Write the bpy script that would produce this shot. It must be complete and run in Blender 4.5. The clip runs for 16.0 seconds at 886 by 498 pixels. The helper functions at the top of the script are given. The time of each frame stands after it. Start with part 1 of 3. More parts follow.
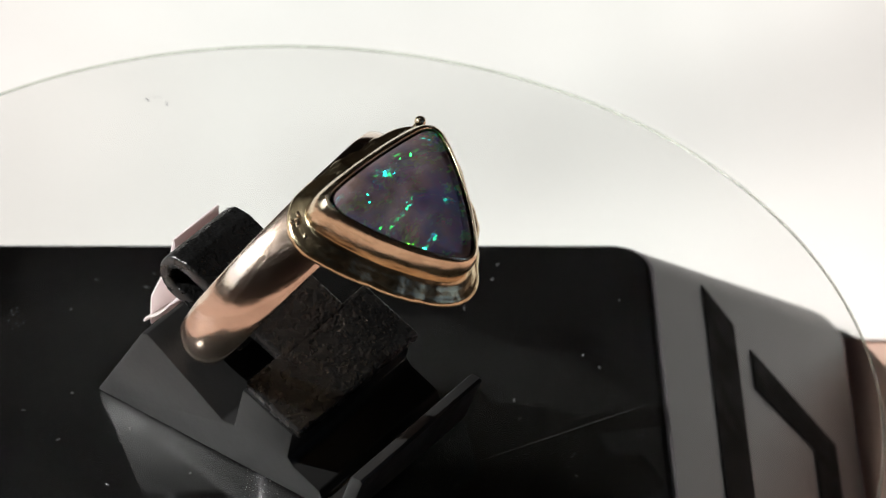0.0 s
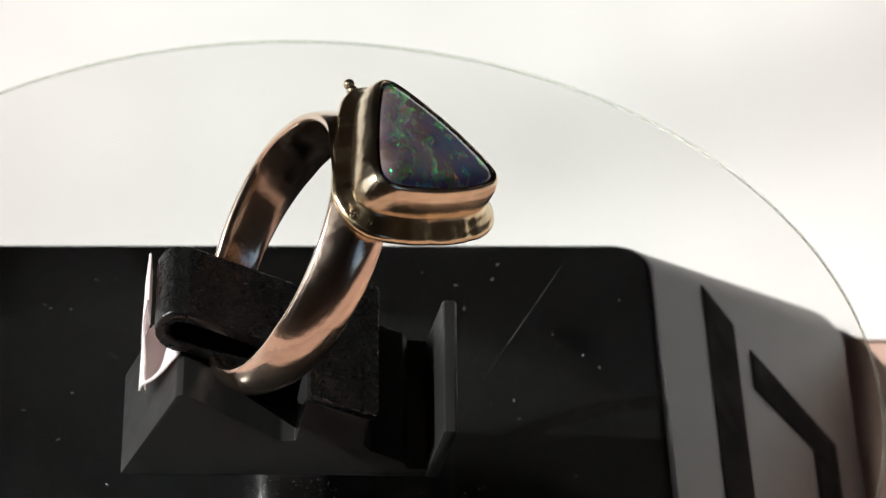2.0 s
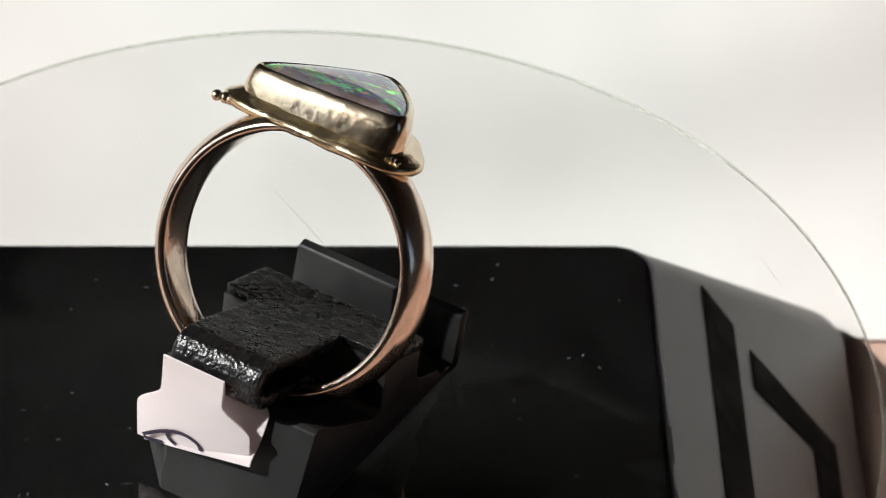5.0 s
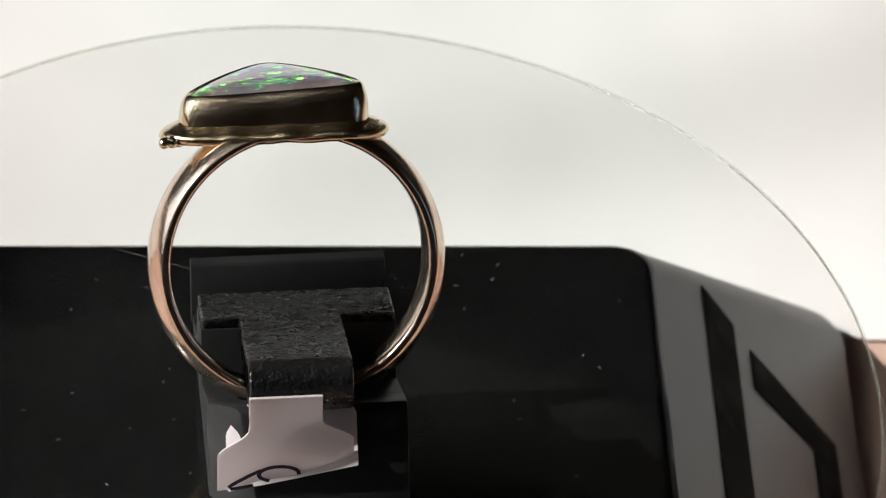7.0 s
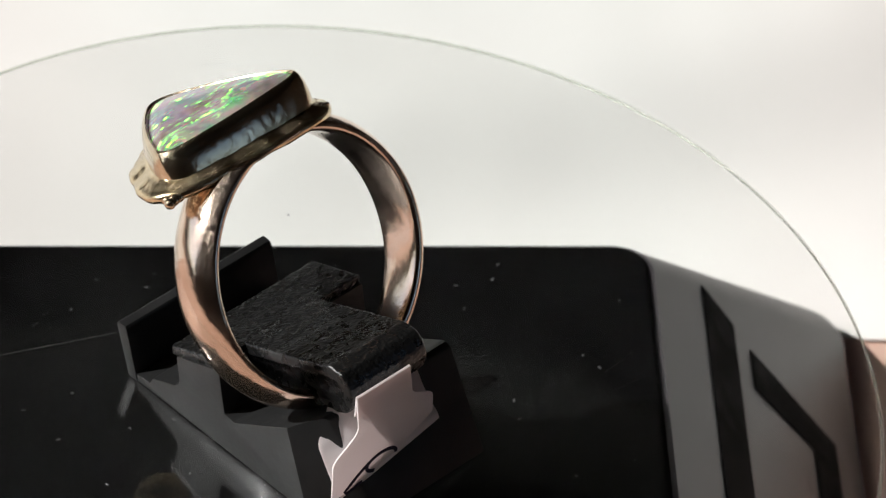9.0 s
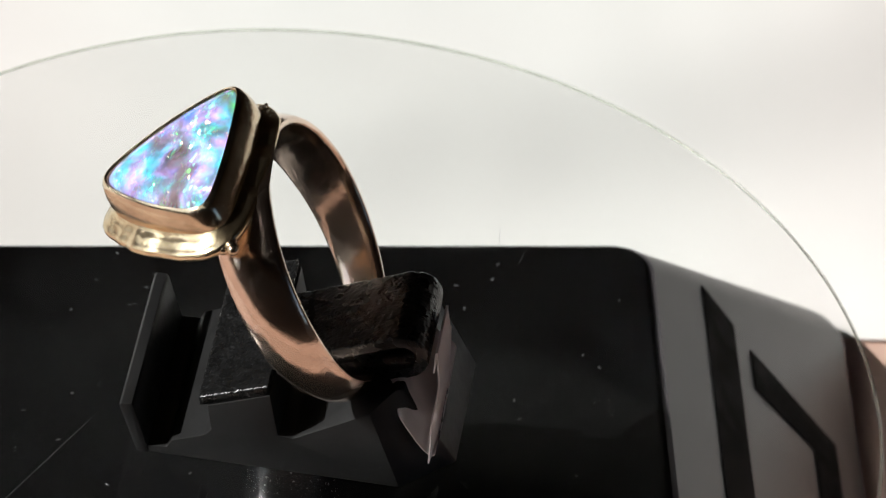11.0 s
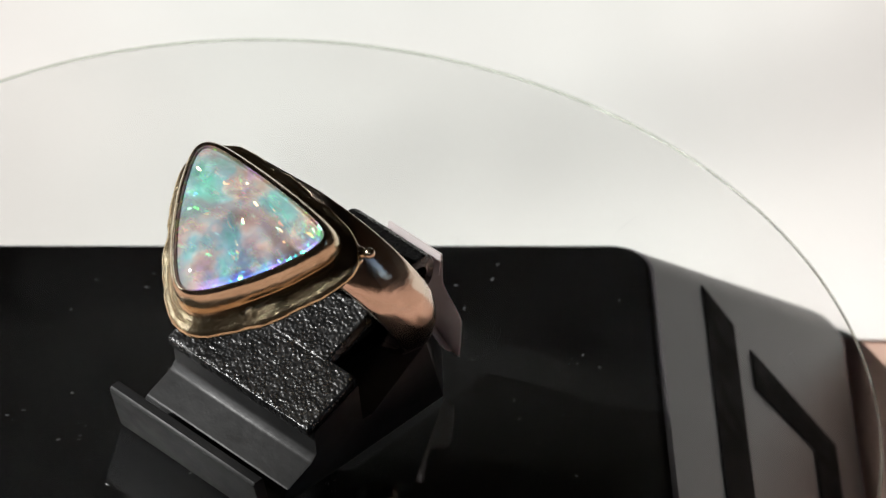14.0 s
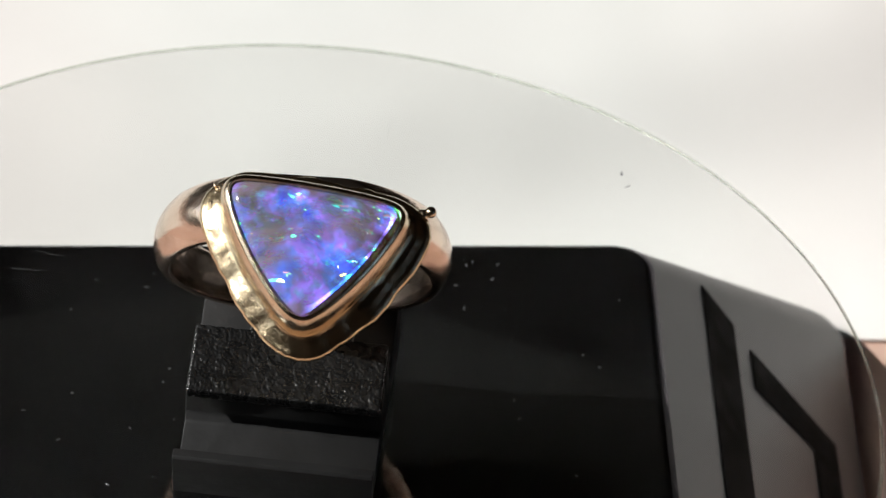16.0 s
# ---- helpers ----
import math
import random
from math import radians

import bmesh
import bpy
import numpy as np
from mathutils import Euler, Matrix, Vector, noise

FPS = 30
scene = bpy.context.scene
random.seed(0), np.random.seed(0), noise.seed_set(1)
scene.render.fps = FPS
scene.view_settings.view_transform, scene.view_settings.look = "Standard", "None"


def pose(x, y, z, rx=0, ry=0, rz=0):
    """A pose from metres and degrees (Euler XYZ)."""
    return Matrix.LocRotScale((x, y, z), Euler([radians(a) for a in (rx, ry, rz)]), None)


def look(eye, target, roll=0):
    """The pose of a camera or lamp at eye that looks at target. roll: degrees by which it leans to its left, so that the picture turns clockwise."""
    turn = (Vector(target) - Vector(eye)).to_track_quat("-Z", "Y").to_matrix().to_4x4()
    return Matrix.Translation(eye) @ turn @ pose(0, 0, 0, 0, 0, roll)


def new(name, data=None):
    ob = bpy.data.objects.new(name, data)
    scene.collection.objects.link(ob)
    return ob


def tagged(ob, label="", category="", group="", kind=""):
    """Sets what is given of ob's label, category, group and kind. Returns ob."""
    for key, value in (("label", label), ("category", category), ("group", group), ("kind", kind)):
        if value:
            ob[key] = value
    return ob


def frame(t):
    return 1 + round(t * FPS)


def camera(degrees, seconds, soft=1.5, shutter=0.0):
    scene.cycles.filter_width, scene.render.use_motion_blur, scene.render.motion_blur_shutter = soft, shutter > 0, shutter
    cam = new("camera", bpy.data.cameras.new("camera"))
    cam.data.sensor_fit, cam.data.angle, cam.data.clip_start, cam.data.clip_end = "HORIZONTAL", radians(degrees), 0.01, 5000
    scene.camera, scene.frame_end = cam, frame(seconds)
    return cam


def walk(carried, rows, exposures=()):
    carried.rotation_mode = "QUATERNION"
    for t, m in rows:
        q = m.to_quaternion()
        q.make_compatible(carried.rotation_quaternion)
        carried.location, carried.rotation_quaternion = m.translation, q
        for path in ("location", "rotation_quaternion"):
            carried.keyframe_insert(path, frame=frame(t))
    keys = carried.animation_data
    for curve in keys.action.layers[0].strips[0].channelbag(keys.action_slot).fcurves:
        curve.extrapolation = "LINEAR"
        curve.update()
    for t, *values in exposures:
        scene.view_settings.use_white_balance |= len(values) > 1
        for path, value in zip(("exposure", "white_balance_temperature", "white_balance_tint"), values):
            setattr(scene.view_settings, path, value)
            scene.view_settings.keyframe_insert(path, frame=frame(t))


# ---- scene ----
# ------------------------------------------------------------------ camera
cam = camera(8.5, 16.0, soft=1.2)
cam.data.dof.use_dof, cam.data.dof.focus_distance, cam.data.dof.aperture_fstop = True, 0.445, 80.0
EYE, AIM = (0.0, -0.33512, 0.30709), (0.01108, 0.01229, 0.00579)
walk(cam, [(0.0, look(EYE, AIM, 3.05)), (16.0, look(EYE, AIM, 3.05))], exposures=[(0.0, 0.17), (1.5, 0.18), (3.0, 0.13), (4.0, 0.06), (7.0, 0.07), (9.0, 0.08), (12.0, 0.10), (13.0, 0.05), (16.0, 0.06)])

# ------------------------------------------------------------------ light
SUN_AZ, SUN_EL = 184.0, 39.0          # where the sun stands: degrees from +x, degrees up
world = bpy.data.worlds.new("sky")
scene.world = world
world.use_nodes = True
wn = world.node_tree
sky = wn.nodes.new("ShaderNodeTexSky")
sky.sky_type, sky.sun_disc = "NISHITA", False
sky.sun_elevation, sky.sun_rotation = radians(SUN_EL), radians(90 - SUN_AZ)
wn.nodes["Background"].inputs["Strength"].default_value = 0.11
wn.links.new(sky.outputs[0], wn.nodes["Background"].inputs["Color"])
sun = new("sun", bpy.data.lights.new("sun", "SUN"))
sun.data.energy, sun.data.angle, sun.data.color = 5.0, radians(0.6), (0.99, 0.985, 0.96)
sun_dir = Vector((math.cos(radians(SUN_EL)) * math.cos(radians(SUN_AZ)), math.cos(radians(SUN_EL)) * math.sin(radians(SUN_AZ)), math.sin(radians(SUN_EL))))
sun.matrix_world = look(sun_dir * 1.2, (0, 0, 0))


# ------------------------------------------------------------------ materials
class Nodes:
    """Small helper to write node trees."""

    def __init__(self, name):
        self.mat = bpy.data.materials.new(name)
        self.mat.use_nodes = True
        self.tree = self.mat.node_tree
        self.bsdf = self.tree.nodes["Principled BSDF"]
        self.out = self.tree.nodes["Material Output"]

    def add(self, kind, props=None, **inputs):
        node = self.tree.nodes.new(kind)
        for key, value in (props or {}).items():
            setattr(node, key, value)
        for key, value in inputs.items():
            self.put(node, key.replace("_", " "), value)
        return node

    def put(self, node, key, value):
        socket = node.inputs[int(key)] if str(key).isdigit() else node.inputs[key]
        if isinstance(value, bpy.types.NodeSocket):
            self.tree.links.new(value, socket)
        else:
            socket.default_value = value

    def set(self, **inputs):
        for key, value in inputs.items():
            self.put(self.bsdf, key.replace("_", " "), value)

    def coords(self):
        return self.add("ShaderNodeTexCoord").outputs["Object"]

    def noise(self, scale, detail=3.0, rough=0.55, vector=None, distortion=0.0):
        return self.add("ShaderNodeTexNoise", Vector=vector or self.coords(), Scale=scale, Detail=detail, Roughness=rough, Distortion=distortion).outputs["Fac"]

    def ramp(self, fac, stops):
        node = self.add("ShaderNodeValToRGB", Fac=fac)
        while len(node.color_ramp.elements) < len(stops):
            node.color_ramp.elements.new(0.5)
        for e, (at, colour) in zip(node.color_ramp.elements, stops):
            e.position, e.color = at, (*colour, 1) if len(colour) == 3 else colour
        return node.outputs["Color"]

    def mathop(self, op, a, b=0.0, clamp=False):
        node = self.add("ShaderNodeMath", {"operation": op, "use_clamp": clamp})
        self.put(node, 0, a), self.put(node, 1, b)
        return node.outputs[0]

    def mix(self, fac, a, b):
        node = self.add("ShaderNodeMix", {"data_type": "RGBA"})
        self.put(node, 0, fac), self.put(node, 6, a), self.put(node, 7, b)
        return node.outputs[2]

    def bump(self, height, strength, distance):
        return self.add("ShaderNodeBump", Height=height, Strength=strength, Distance=distance).outputs["Normal"]


def grey(v):
    return (v, v, v)


def gold_material(name, light, dark, rough, dents=0.25, dent_scale=260, worn=0.16):
    """Polished gold whose scratched patches spread the light in a wide sheen."""
    n = Nodes(name)
    wear = n.noise(450, 4, 0.6)
    tone = n.ramp(wear, [(0.3, dark), (0.7, light)])
    n.set(Base_Color=tone, Metallic=1.0)
    scratch_space = n.add("ShaderNodeMapping", Vector=n.coords(), Scale=(1300, 9000, 3000), Rotation=(0.4, 0.3, 0.9)).outputs[0]
    cross_space = n.add("ShaderNodeMapping", Vector=n.coords(), Scale=(8000, 1500, 2600), Rotation=(1.1, 0.2, 0.3)).outputs[0]
    fine = n.mathop("MAXIMUM", n.noise(1.0, 4, 0.7, scratch_space), n.noise(1.0, 4, 0.7, cross_space))
    n.set(Roughness=n.ramp(fine, [(0.48, grey(rough)), (0.70, grey(rough * 1.9))]))
    waves = n.noise(dent_scale, 2)
    height = n.mathop("ADD", n.mathop("MULTIPLY", fine, 0.14), n.mathop("ADD", n.mathop("MULTIPLY", n.noise(1700, 3, 0.6), 0.30), waves))
    relief = n.bump(height, dents, 0.00012)
    n.set(Normal=relief)
    sheen = n.add("ShaderNodeBsdfPrincipled", Base_Color=tone, Metallic=1.0, Roughness=0.24, Normal=n.bump(n.mathop("ADD", n.mathop("MULTIPLY", fine, 0.6), waves), min(1.0, dents * 1.6), 0.00012))
    patch = n.ramp(n.noise(230, 5, 0.65), [(0.35, grey(worn * 0.45)), (0.65, grey(min(1.0, worn * 1.5)))])
    blend = n.add("ShaderNodeMixShader")
    n.put(blend, 0, patch), n.put(blend, 1, n.bsdf.outputs[0]), n.put(blend, 2, sheen.outputs[0])
    n.tree.links.new(blend.outputs[0], n.out.inputs["Surface"])
    return n.mat


def plastic_material(name, base, rough, grain_scale, grain, distance, spec=0.5, vary=0.4, tint=(1, 1, 1)):
    n = Nodes(name)
    stain = n.noise(160, 4)
    lo, hi = ([base * (1 - vary) * c for c in tint], [base * (1 + vary) * c for c in tint])
    n.set(Base_Color=n.ramp(stain, [(0.3, tuple(lo)), (0.75, tuple(hi))]))
    n.set(Roughness=n.ramp(n.noise(420, 4), [(0.3, grey(rough * (1 - vary * 0.5))), (0.7, grey(min(1, rough * (1 + vary * 0.6))))]))
    n.put(n.bsdf, "Specular IOR Level", spec)
    n.set(Normal=n.bump(n.noise(grain_scale, 3, 0.6), grain, distance))
    return n.mat


def pebbled_material():
    """Black plastic moulded with a fine pebble grain."""
    n = Nodes("pebbled_black_plastic")
    n.set(Base_Color=n.ramp(n.noise(300, 4), [(0.3, grey(0.004)), (0.75, grey(0.009))]), Roughness=n.ramp(n.noise(900, 3), [(0.35, grey(0.22)), (0.65, grey(0.34))]))
    n.put(n.bsdf, "Specular IOR Level", 0.5)
    n.set(Normal=n.bump(n.noise(7000, 3, 0.7), 0.5, 0.00004))
    return n.mat


GOLD_BAND = gold_material("rose_gold", (0.80, 0.64, 0.52), (0.64, 0.50, 0.40), 0.07, 0.5)
GOLD_RIM = gold_material("worked_gold", (0.82, 0.67, 0.43), (0.60, 0.46, 0.28), 0.13, 0.9, 520, 0.2)
GOLD_BEZEL = gold_material("yellow_gold", (0.80, 0.67, 0.48), (0.58, 0.46, 0.32), 0.07, 0.6, 420)
PLASTIC = plastic_material("smooth_black_plastic", 0.016, 0.40, 900, 0.3, 0.0001, 0.2, 0.3)
PLASTIC_GRAIN = pebbled_material()
PANEL = plastic_material("black_solar_panel", 0.003, 0.12, 120, 0.03, 0.0001, 0.16)
CASE = plastic_material("grey_plastic", 0.05, 0.4, 600, 0.05, 0.0001, 0.5, 0.08, (1.06, 0.95, 1.02))
# near-black for the shade inside the case's slots
SLOT_DARK = plastic_material("matt_slot_black", 0.006, 0.8, 600, 0.1, 0.0001, 0.1)
STEEL = gold_material("bright_steel", (0.6, 0.6, 0.6), (0.45, 0.45, 0.46), 0.15)
DUST = plastic_material("pale_lint", 0.13, 0.9, 900, 0.2, 0.0001)


def paper_material(name, colour, bump, through_light=None):
    n = Nodes(name)
    n.set(Base_Color=n.mix(n.noise(35, 4), (*[c * 0.96 for c in colour], 1), (*colour, 1)), Roughness=0.85)
    n.set(Normal=n.bump(n.noise(1800, 4, 0.7), bump, 0.0001))
    if through_light:
        glow = n.add("ShaderNodeBsdfTranslucent", Color=through_light).outputs[0]
        blend = n.add("ShaderNodeMixShader")
        n.put(blend, 0, 0.45), n.put(blend, 1, n.bsdf.outputs[0]), n.put(blend, 2, glow)
        n.tree.links.new(blend.outputs[0], n.out.inputs["Surface"])
    return n.mat


PAPER = paper_material("white_tag_paper", (0.88, 0.84, 0.84), 0.2, (0.93, 0.83, 0.81, 1))
INK = paper_material("dark_violet_ink", (0.02, 0.012, 0.03), 0.05)


def sheet_material():
    """White cloth, with the faint pink light that falls on it painted in as wide bands."""
    n = Nodes("white_table_sheet")
    wide = n.noise(16, 2, 0.5)
    white = n.ramp(wide, [(0.25, (0.80, 0.79, 0.755)), (0.55, (0.82, 0.835, 0.80)), (0.8, (0.82, 0.81, 0.79))])
    # pinkish light on the cloth, put into its colour as soft waves
    pink_light = n.add("ShaderNodeTexWave", {"bands_direction": "X"}, Vector=n.coords(), Scale=3.7, Distortion=1.2, Detail=2.0, Detail_Scale=0.5, Phase_Offset=-0.59).outputs["Fac"]
    n.set(Base_Color=n.mix(n.mathop("MULTIPLY", n.mathop("POWER", pink_light, 2.0), 0.38), white, (0.80, 0.70, 0.67, 1)), Roughness=0.9)
    n.set(Normal=n.bump(n.noise(25, 2), 0.35, 0.004))
    return n.mat


SHEET = sheet_material()


def glass_material():
    n = Nodes("clear_acrylic")
    n.set(Base_Color=(0.985, 0.99, 0.985, 1), Roughness=0.0, IOR=1.45)
    n.put(n.bsdf, "Transmission Weight", 1.0)
    return n.mat


ACRYLIC = glass_material()


def ground_edge_material():
    n = Nodes("ground_acrylic_edge")
    n.set(Base_Color=(0.95, 0.97, 0.92, 1), Roughness=0.28, IOR=1.3)
    n.put(n.bsdf, "Transmission Weight", 1.0)
    clear = n.add("ShaderNodeBsdfTransparent", Color=(0.97, 0.985, 0.96, 1)).outputs[0]
    blend = n.add("ShaderNodeMixShader")
    n.put(blend, 0, 0.2), n.put(blend, 1, clear), n.put(blend, 2, n.bsdf.outputs[0])
    n.tree.links.new(blend.outputs[0], n.out.inputs["Surface"])
    return n.mat


ACRYLIC_EDGE = ground_edge_material()


def wall_material(name, colour):
    n = Nodes(name)
    n.set(Base_Color=n.mix(n.noise(3, 4), (*[c * 0.92 for c in colour], 1), (*colour, 1)), Roughness=0.9)
    n.set(Normal=n.bump(n.noise(90, 3), 0.2, 0.002))
    return n.mat


# dim colours of the added, unseen room, set for reflections and fill light
UNSEEN_WALL = wall_material("unseen_wall_dim", (0.10, 0.065, 0.045))
CEILING = wall_material("unseen_ceiling_dark", (0.08, 0.075, 0.075))
FLOOR = wall_material("unseen_floor_dark", (0.12, 0.08, 0.05))
TABLE = wall_material("pinkish_tan_tabletop", (0.60, 0.40, 0.32))


def opal_material():
    """Precious opal: thin grey-brown potch with flakes, each a tilted tinted mirror, in a clear body."""
    n = Nodes("boulder_opal")
    place = n.coords()
    warp = n.add("ShaderNodeTexNoise", Vector=place, Scale=240.0, Detail=3.0).outputs["Color"]
    bent = n.add("ShaderNodeVectorMath", {"operation": "MULTIPLY_ADD"})
    n.put(bent, 0, warp), n.put(bent, 1, (0.0022, 0.0022, 0.0022)), n.put(bent, 2, place)
    bent = bent.outputs[0]
    potch = n.ramp(n.noise(260, 4, 0.55, bent), [(0.28, (0.05, 0.03, 0.02)), (0.40, (0.15, 0.10, 0.08)), (0.50, (0.25, 0.18, 0.18)), (0.60, (0.22, 0.18, 0.21)), (0.75, (0.18, 0.11, 0.06))])
    body = n.add("ShaderNodeBsdfDiffuse", Color=potch).outputs[0]
    long_way = n.add("ShaderNodeMapping", Vector=bent, Rotation=(0, 0, 0.9), Scale=(0.45, 1.5, 1.0)).outputs[0]
    iron = n.ramp(n.noise(210, 3, 0.5, long_way), [(0.36, grey(0.10)), (0.43, grey(0.45)), (0.52, grey(1))])

    def moved(seed):
        shift = n.add("ShaderNodeVectorMath", {"operation": "ADD"})
        n.put(shift, 0, bent), n.put(shift, 1, (seed * 0.013, seed * 0.007, seed * 0.011))
        return shift.outputs[0]

    def lean(x, a, up):
        """A direction from parts along the ring's width, its axis and its height."""
        c, s = math.cos(RING_TILT), math.sin(RING_TILT)
        return (x, a * c + up * s, -a * s + up * c)

    def mirror(tilt, scatter, spread, tint, rough):
        """A tinted mirror that leans by tilt in the ring's own space, scattered by a colour field."""
        offset = n.add("ShaderNodeVectorMath", {"operation": "MULTIPLY_ADD"})
        n.put(offset, 0, scatter), n.put(offset, 1, (spread,) * 3), n.put(offset, 2, tuple(t - spread / 2 for t in tilt))
        turned = n.add("ShaderNodeVectorTransform", {"vector_type": "NORMAL", "convert_from": "OBJECT", "convert_to": "WORLD"})
        n.put(turned, "Vector", offset.outputs[0])
        unit = n.add("ShaderNodeVectorMath", {"operation": "NORMALIZE"})
        n.put(unit, 0, turned.outputs[0])
        return n.add("ShaderNodeBsdfAnisotropic", Color=tint, Roughness=rough, Normal=unit.outputs[0]).outputs[0]

    def clouds(colours, scale, tilt, spread, rough, cover, seed):
        """Soft patches of colour."""
        at = moved(seed)
        field = n.add("ShaderNodeTexNoise", Vector=at, Scale=scale * 2.5, Detail=4.0, Roughness=0.65)
        tint = n.ramp(n.noise(scale * 1.4, 4, 0.6, at), colours)
        mask = n.ramp(n.noise(scale, 5, 0.62, at), [(cover - 0.06, grey(0.06)), (cover + 0.11, grey(1))])
        return mirror(tilt, field.outputs["Color"], spread, tint, rough), n.mathop("MULTIPLY", mask, iron)

    def sparks(colours, scale, tilt, spread, rough, cover, seed):
        """Small sharp flakes, each with its own lean."""
        at = n.add("ShaderNodeMapping", Vector=moved(seed), Rotation=(0, 0, 0.5 + 0.3 * (seed % 3)), Scale=(0.6, 1.5, 1.0)).outputs[0]
        cells = n.add("ShaderNodeTexVoronoi", Vector=at, Scale=scale)
        tint = n.ramp(n.add("ShaderNodeSeparateColor", Color=cells.outputs["Color"]).outputs[1], colours)
        mask = n.ramp(n.noise(420, 4, 0.6, at), [(cover, grey(0)), (cover + 0.04, grey(1))])
        return mirror(tilt, cells.outputs["Color"], spread, n.mix(mask, (0, 0, 0, 1), tint), rough), None

    layers = [
        (0.46, clouds([(0.32, (0.06, 0.36, 0.27)), (0.44, (0.17, 0.34, 0.33)), (0.52, (0.36, 0.35, 0.28)), (0.60, (0.44, 0.31, 0.22)), (0.72, (0.34, 0.27, 0.44))], 230, lean(-0.10, 0.17, 0.97), 0.4, 0.53, 0.38, 2)),
        (0.50, clouds([(0.32, (0.008, 0.06, 0.80)), (0.44, (0.04, 0.17, 0.80)), (0.54, (0.22, 0.11, 0.75)), (0.68, (0.015, 0.34, 0.60))], 250, lean(0.60, 0.06, 0.80), 0.35, 0.36, 0.45, 1)),
        (0.22, clouds([(0.32, (0.03, 0.12, 0.65)), (0.45, (0.27, 0.17, 0.48)), (0.58, (0.02, 0.32, 0.48)), (0.70, (0.03, 0.44, 0.10))], 210, lean(-0.55, 0.02, 0.83), 0.4, 0.38, 0.46, 3)),
        (0.12, clouds([(0.32, (0.03, 0.36, 0.05)), (0.43, (0.22, 0.30, 0.18)), (0.52, (0.36, 0.22, 0.19)), (0.70, (0.10, 0.38, 0.09))], 280, lean(-0.66, -0.45, 0.60), 0.4, 0.48, 0.42, 4)),
        (0.75, sparks([(0.0, (0.01, 0.60, 0.01)), (0.6, (0.10, 0.65, 0.01)), (0.85, (0.0, 0.40, 0.30)), (1.0, (0.7, 0.2, 0.03))], 3600, lean(-0.45, -0.45, 0.7), 1.1, 0.3, 0.54, 5)),
        (0.75, sparks([(0.0, (0.01, 0.50, 0.03)), (0.5, (0.0, 0.28, 0.50)), (0.8, (0.02, 0.5, 0.06)), (1.0, (0.6, 0.22, 0.03))], 3300, lean(0.4, -0.25, 0.8), 1.2, 0.28, 0.595, 6)),
        (0.75, sparks([(0.0, (0.005, 0.22, 0.03)), (0.4, (0.005, 0.22, 0.01)), (0.7, (0.0, 0.13, 0.15)), (1.0, (0.3, 0.11, 0.01))], 4600, lean(0.55, 0.1, 0.8), 1.1, 0.3, 0.62, 8)),
        (0.75, sparks([(0.0, (0.01, 0.28, 0.005)), (0.6, (0.005, 0.25, 0.03)), (0.85, (0.03, 0.03, 0.4)), (1.0, (0.10, 0.25, 0.0))], 4200, lean(-0.1, 0.17, 0.97), 1.1, 0.3, 0.60, 9)),
    ]
    shader = body
    for share, (gloss, mask) in layers:
        if mask is None:
            both = n.add("ShaderNodeAddShader")
            n.put(both, 0, shader), n.put(both, 1, gloss)
            shader = both.outputs[0]
            continue
        dimmed = n.add("ShaderNodeMixShader")
        n.put(dimmed, 0, n.mathop("MULTIPLY", mask, share * 0.8)), n.put(dimmed, 1, shader)
        flash = n.add("ShaderNodeMixShader")
        n.put(flash, 0, n.mathop("MULTIPLY", mask, share)), n.put(flash, 2, gloss)
        both = n.add("ShaderNodeAddShader")
        n.put(both, 0, dimmed.outputs[0]), n.put(both, 1, flash.outputs[0])
        shader = both.outputs[0]
    shine = n.add("ShaderNodeBsdfAnisotropic", Color=(1, 1, 1, 1), Roughness=0.05).outputs[0]
    coat = n.add("ShaderNodeMixShader")
    n.put(coat, 0, n.add("ShaderNodeFresnel", IOR=1.45).outputs[0]), n.put(coat, 1, shader), n.put(coat, 2, shine)
    n.tree.links.new(coat.outputs[0], n.out.inputs["Surface"])
    return n.mat


# ------------------------------------------------------------------ mesh helpers (millimetres)
MM = 0.001


def part(name, bm, material, parent=None, label="", smooth=None):
    """One mesh object from a bmesh in millimetres."""
    bmesh.ops.recalc_face_normals(bm, faces=bm.faces)
    bmesh.ops.scale(bm, vec=(MM, MM, MM), verts=bm.verts)
    if smooth is not None:
        bm.normal_update()
        for f in bm.faces:
            f.smooth = True
        for e in bm.edges:
            if len(e.link_faces) == 2 and e.calc_face_angle(0) > radians(smooth):
                e.smooth = False
    me = bpy.data.meshes.new(name)
    bm.to_mesh(me)
    bm.free()
    me.materials.append(material)
    ob = new(name, me)
    if parent:
        ob.parent = parent
    if label:
        tagged(ob, label)
    return ob


def bevelled(bm, width, segments=2, angle=25):
    bm.normal_update()
    edges = [e for e in bm.edges if len(e.link_faces) == 2 and e.calc_face_angle(0) > radians(angle)]
    bmesh.ops.bevel(bm, geom=edges, offset=width, segments=segments, affect="EDGES", profile=0.6)
    return bm


def extrude_x(profile, x0, x1):
    """A solid from a closed (y, z) outline, between two x."""
    bm = bmesh.new()
    a = [bm.verts.new((x0, y, z)) for y, z in profile]
    b = [bm.verts.new((x1, y, z)) for y, z in profile]
    bm.faces.new(a), bm.faces.new(b[::-1])
    for i in range(len(a)):
        j = (i + 1) % len(a)
        bm.faces.new((a[i], b[i], b[j], a[j]))
    bmesh.ops.recalc_face_normals(bm, faces=bm.faces)
    return bm


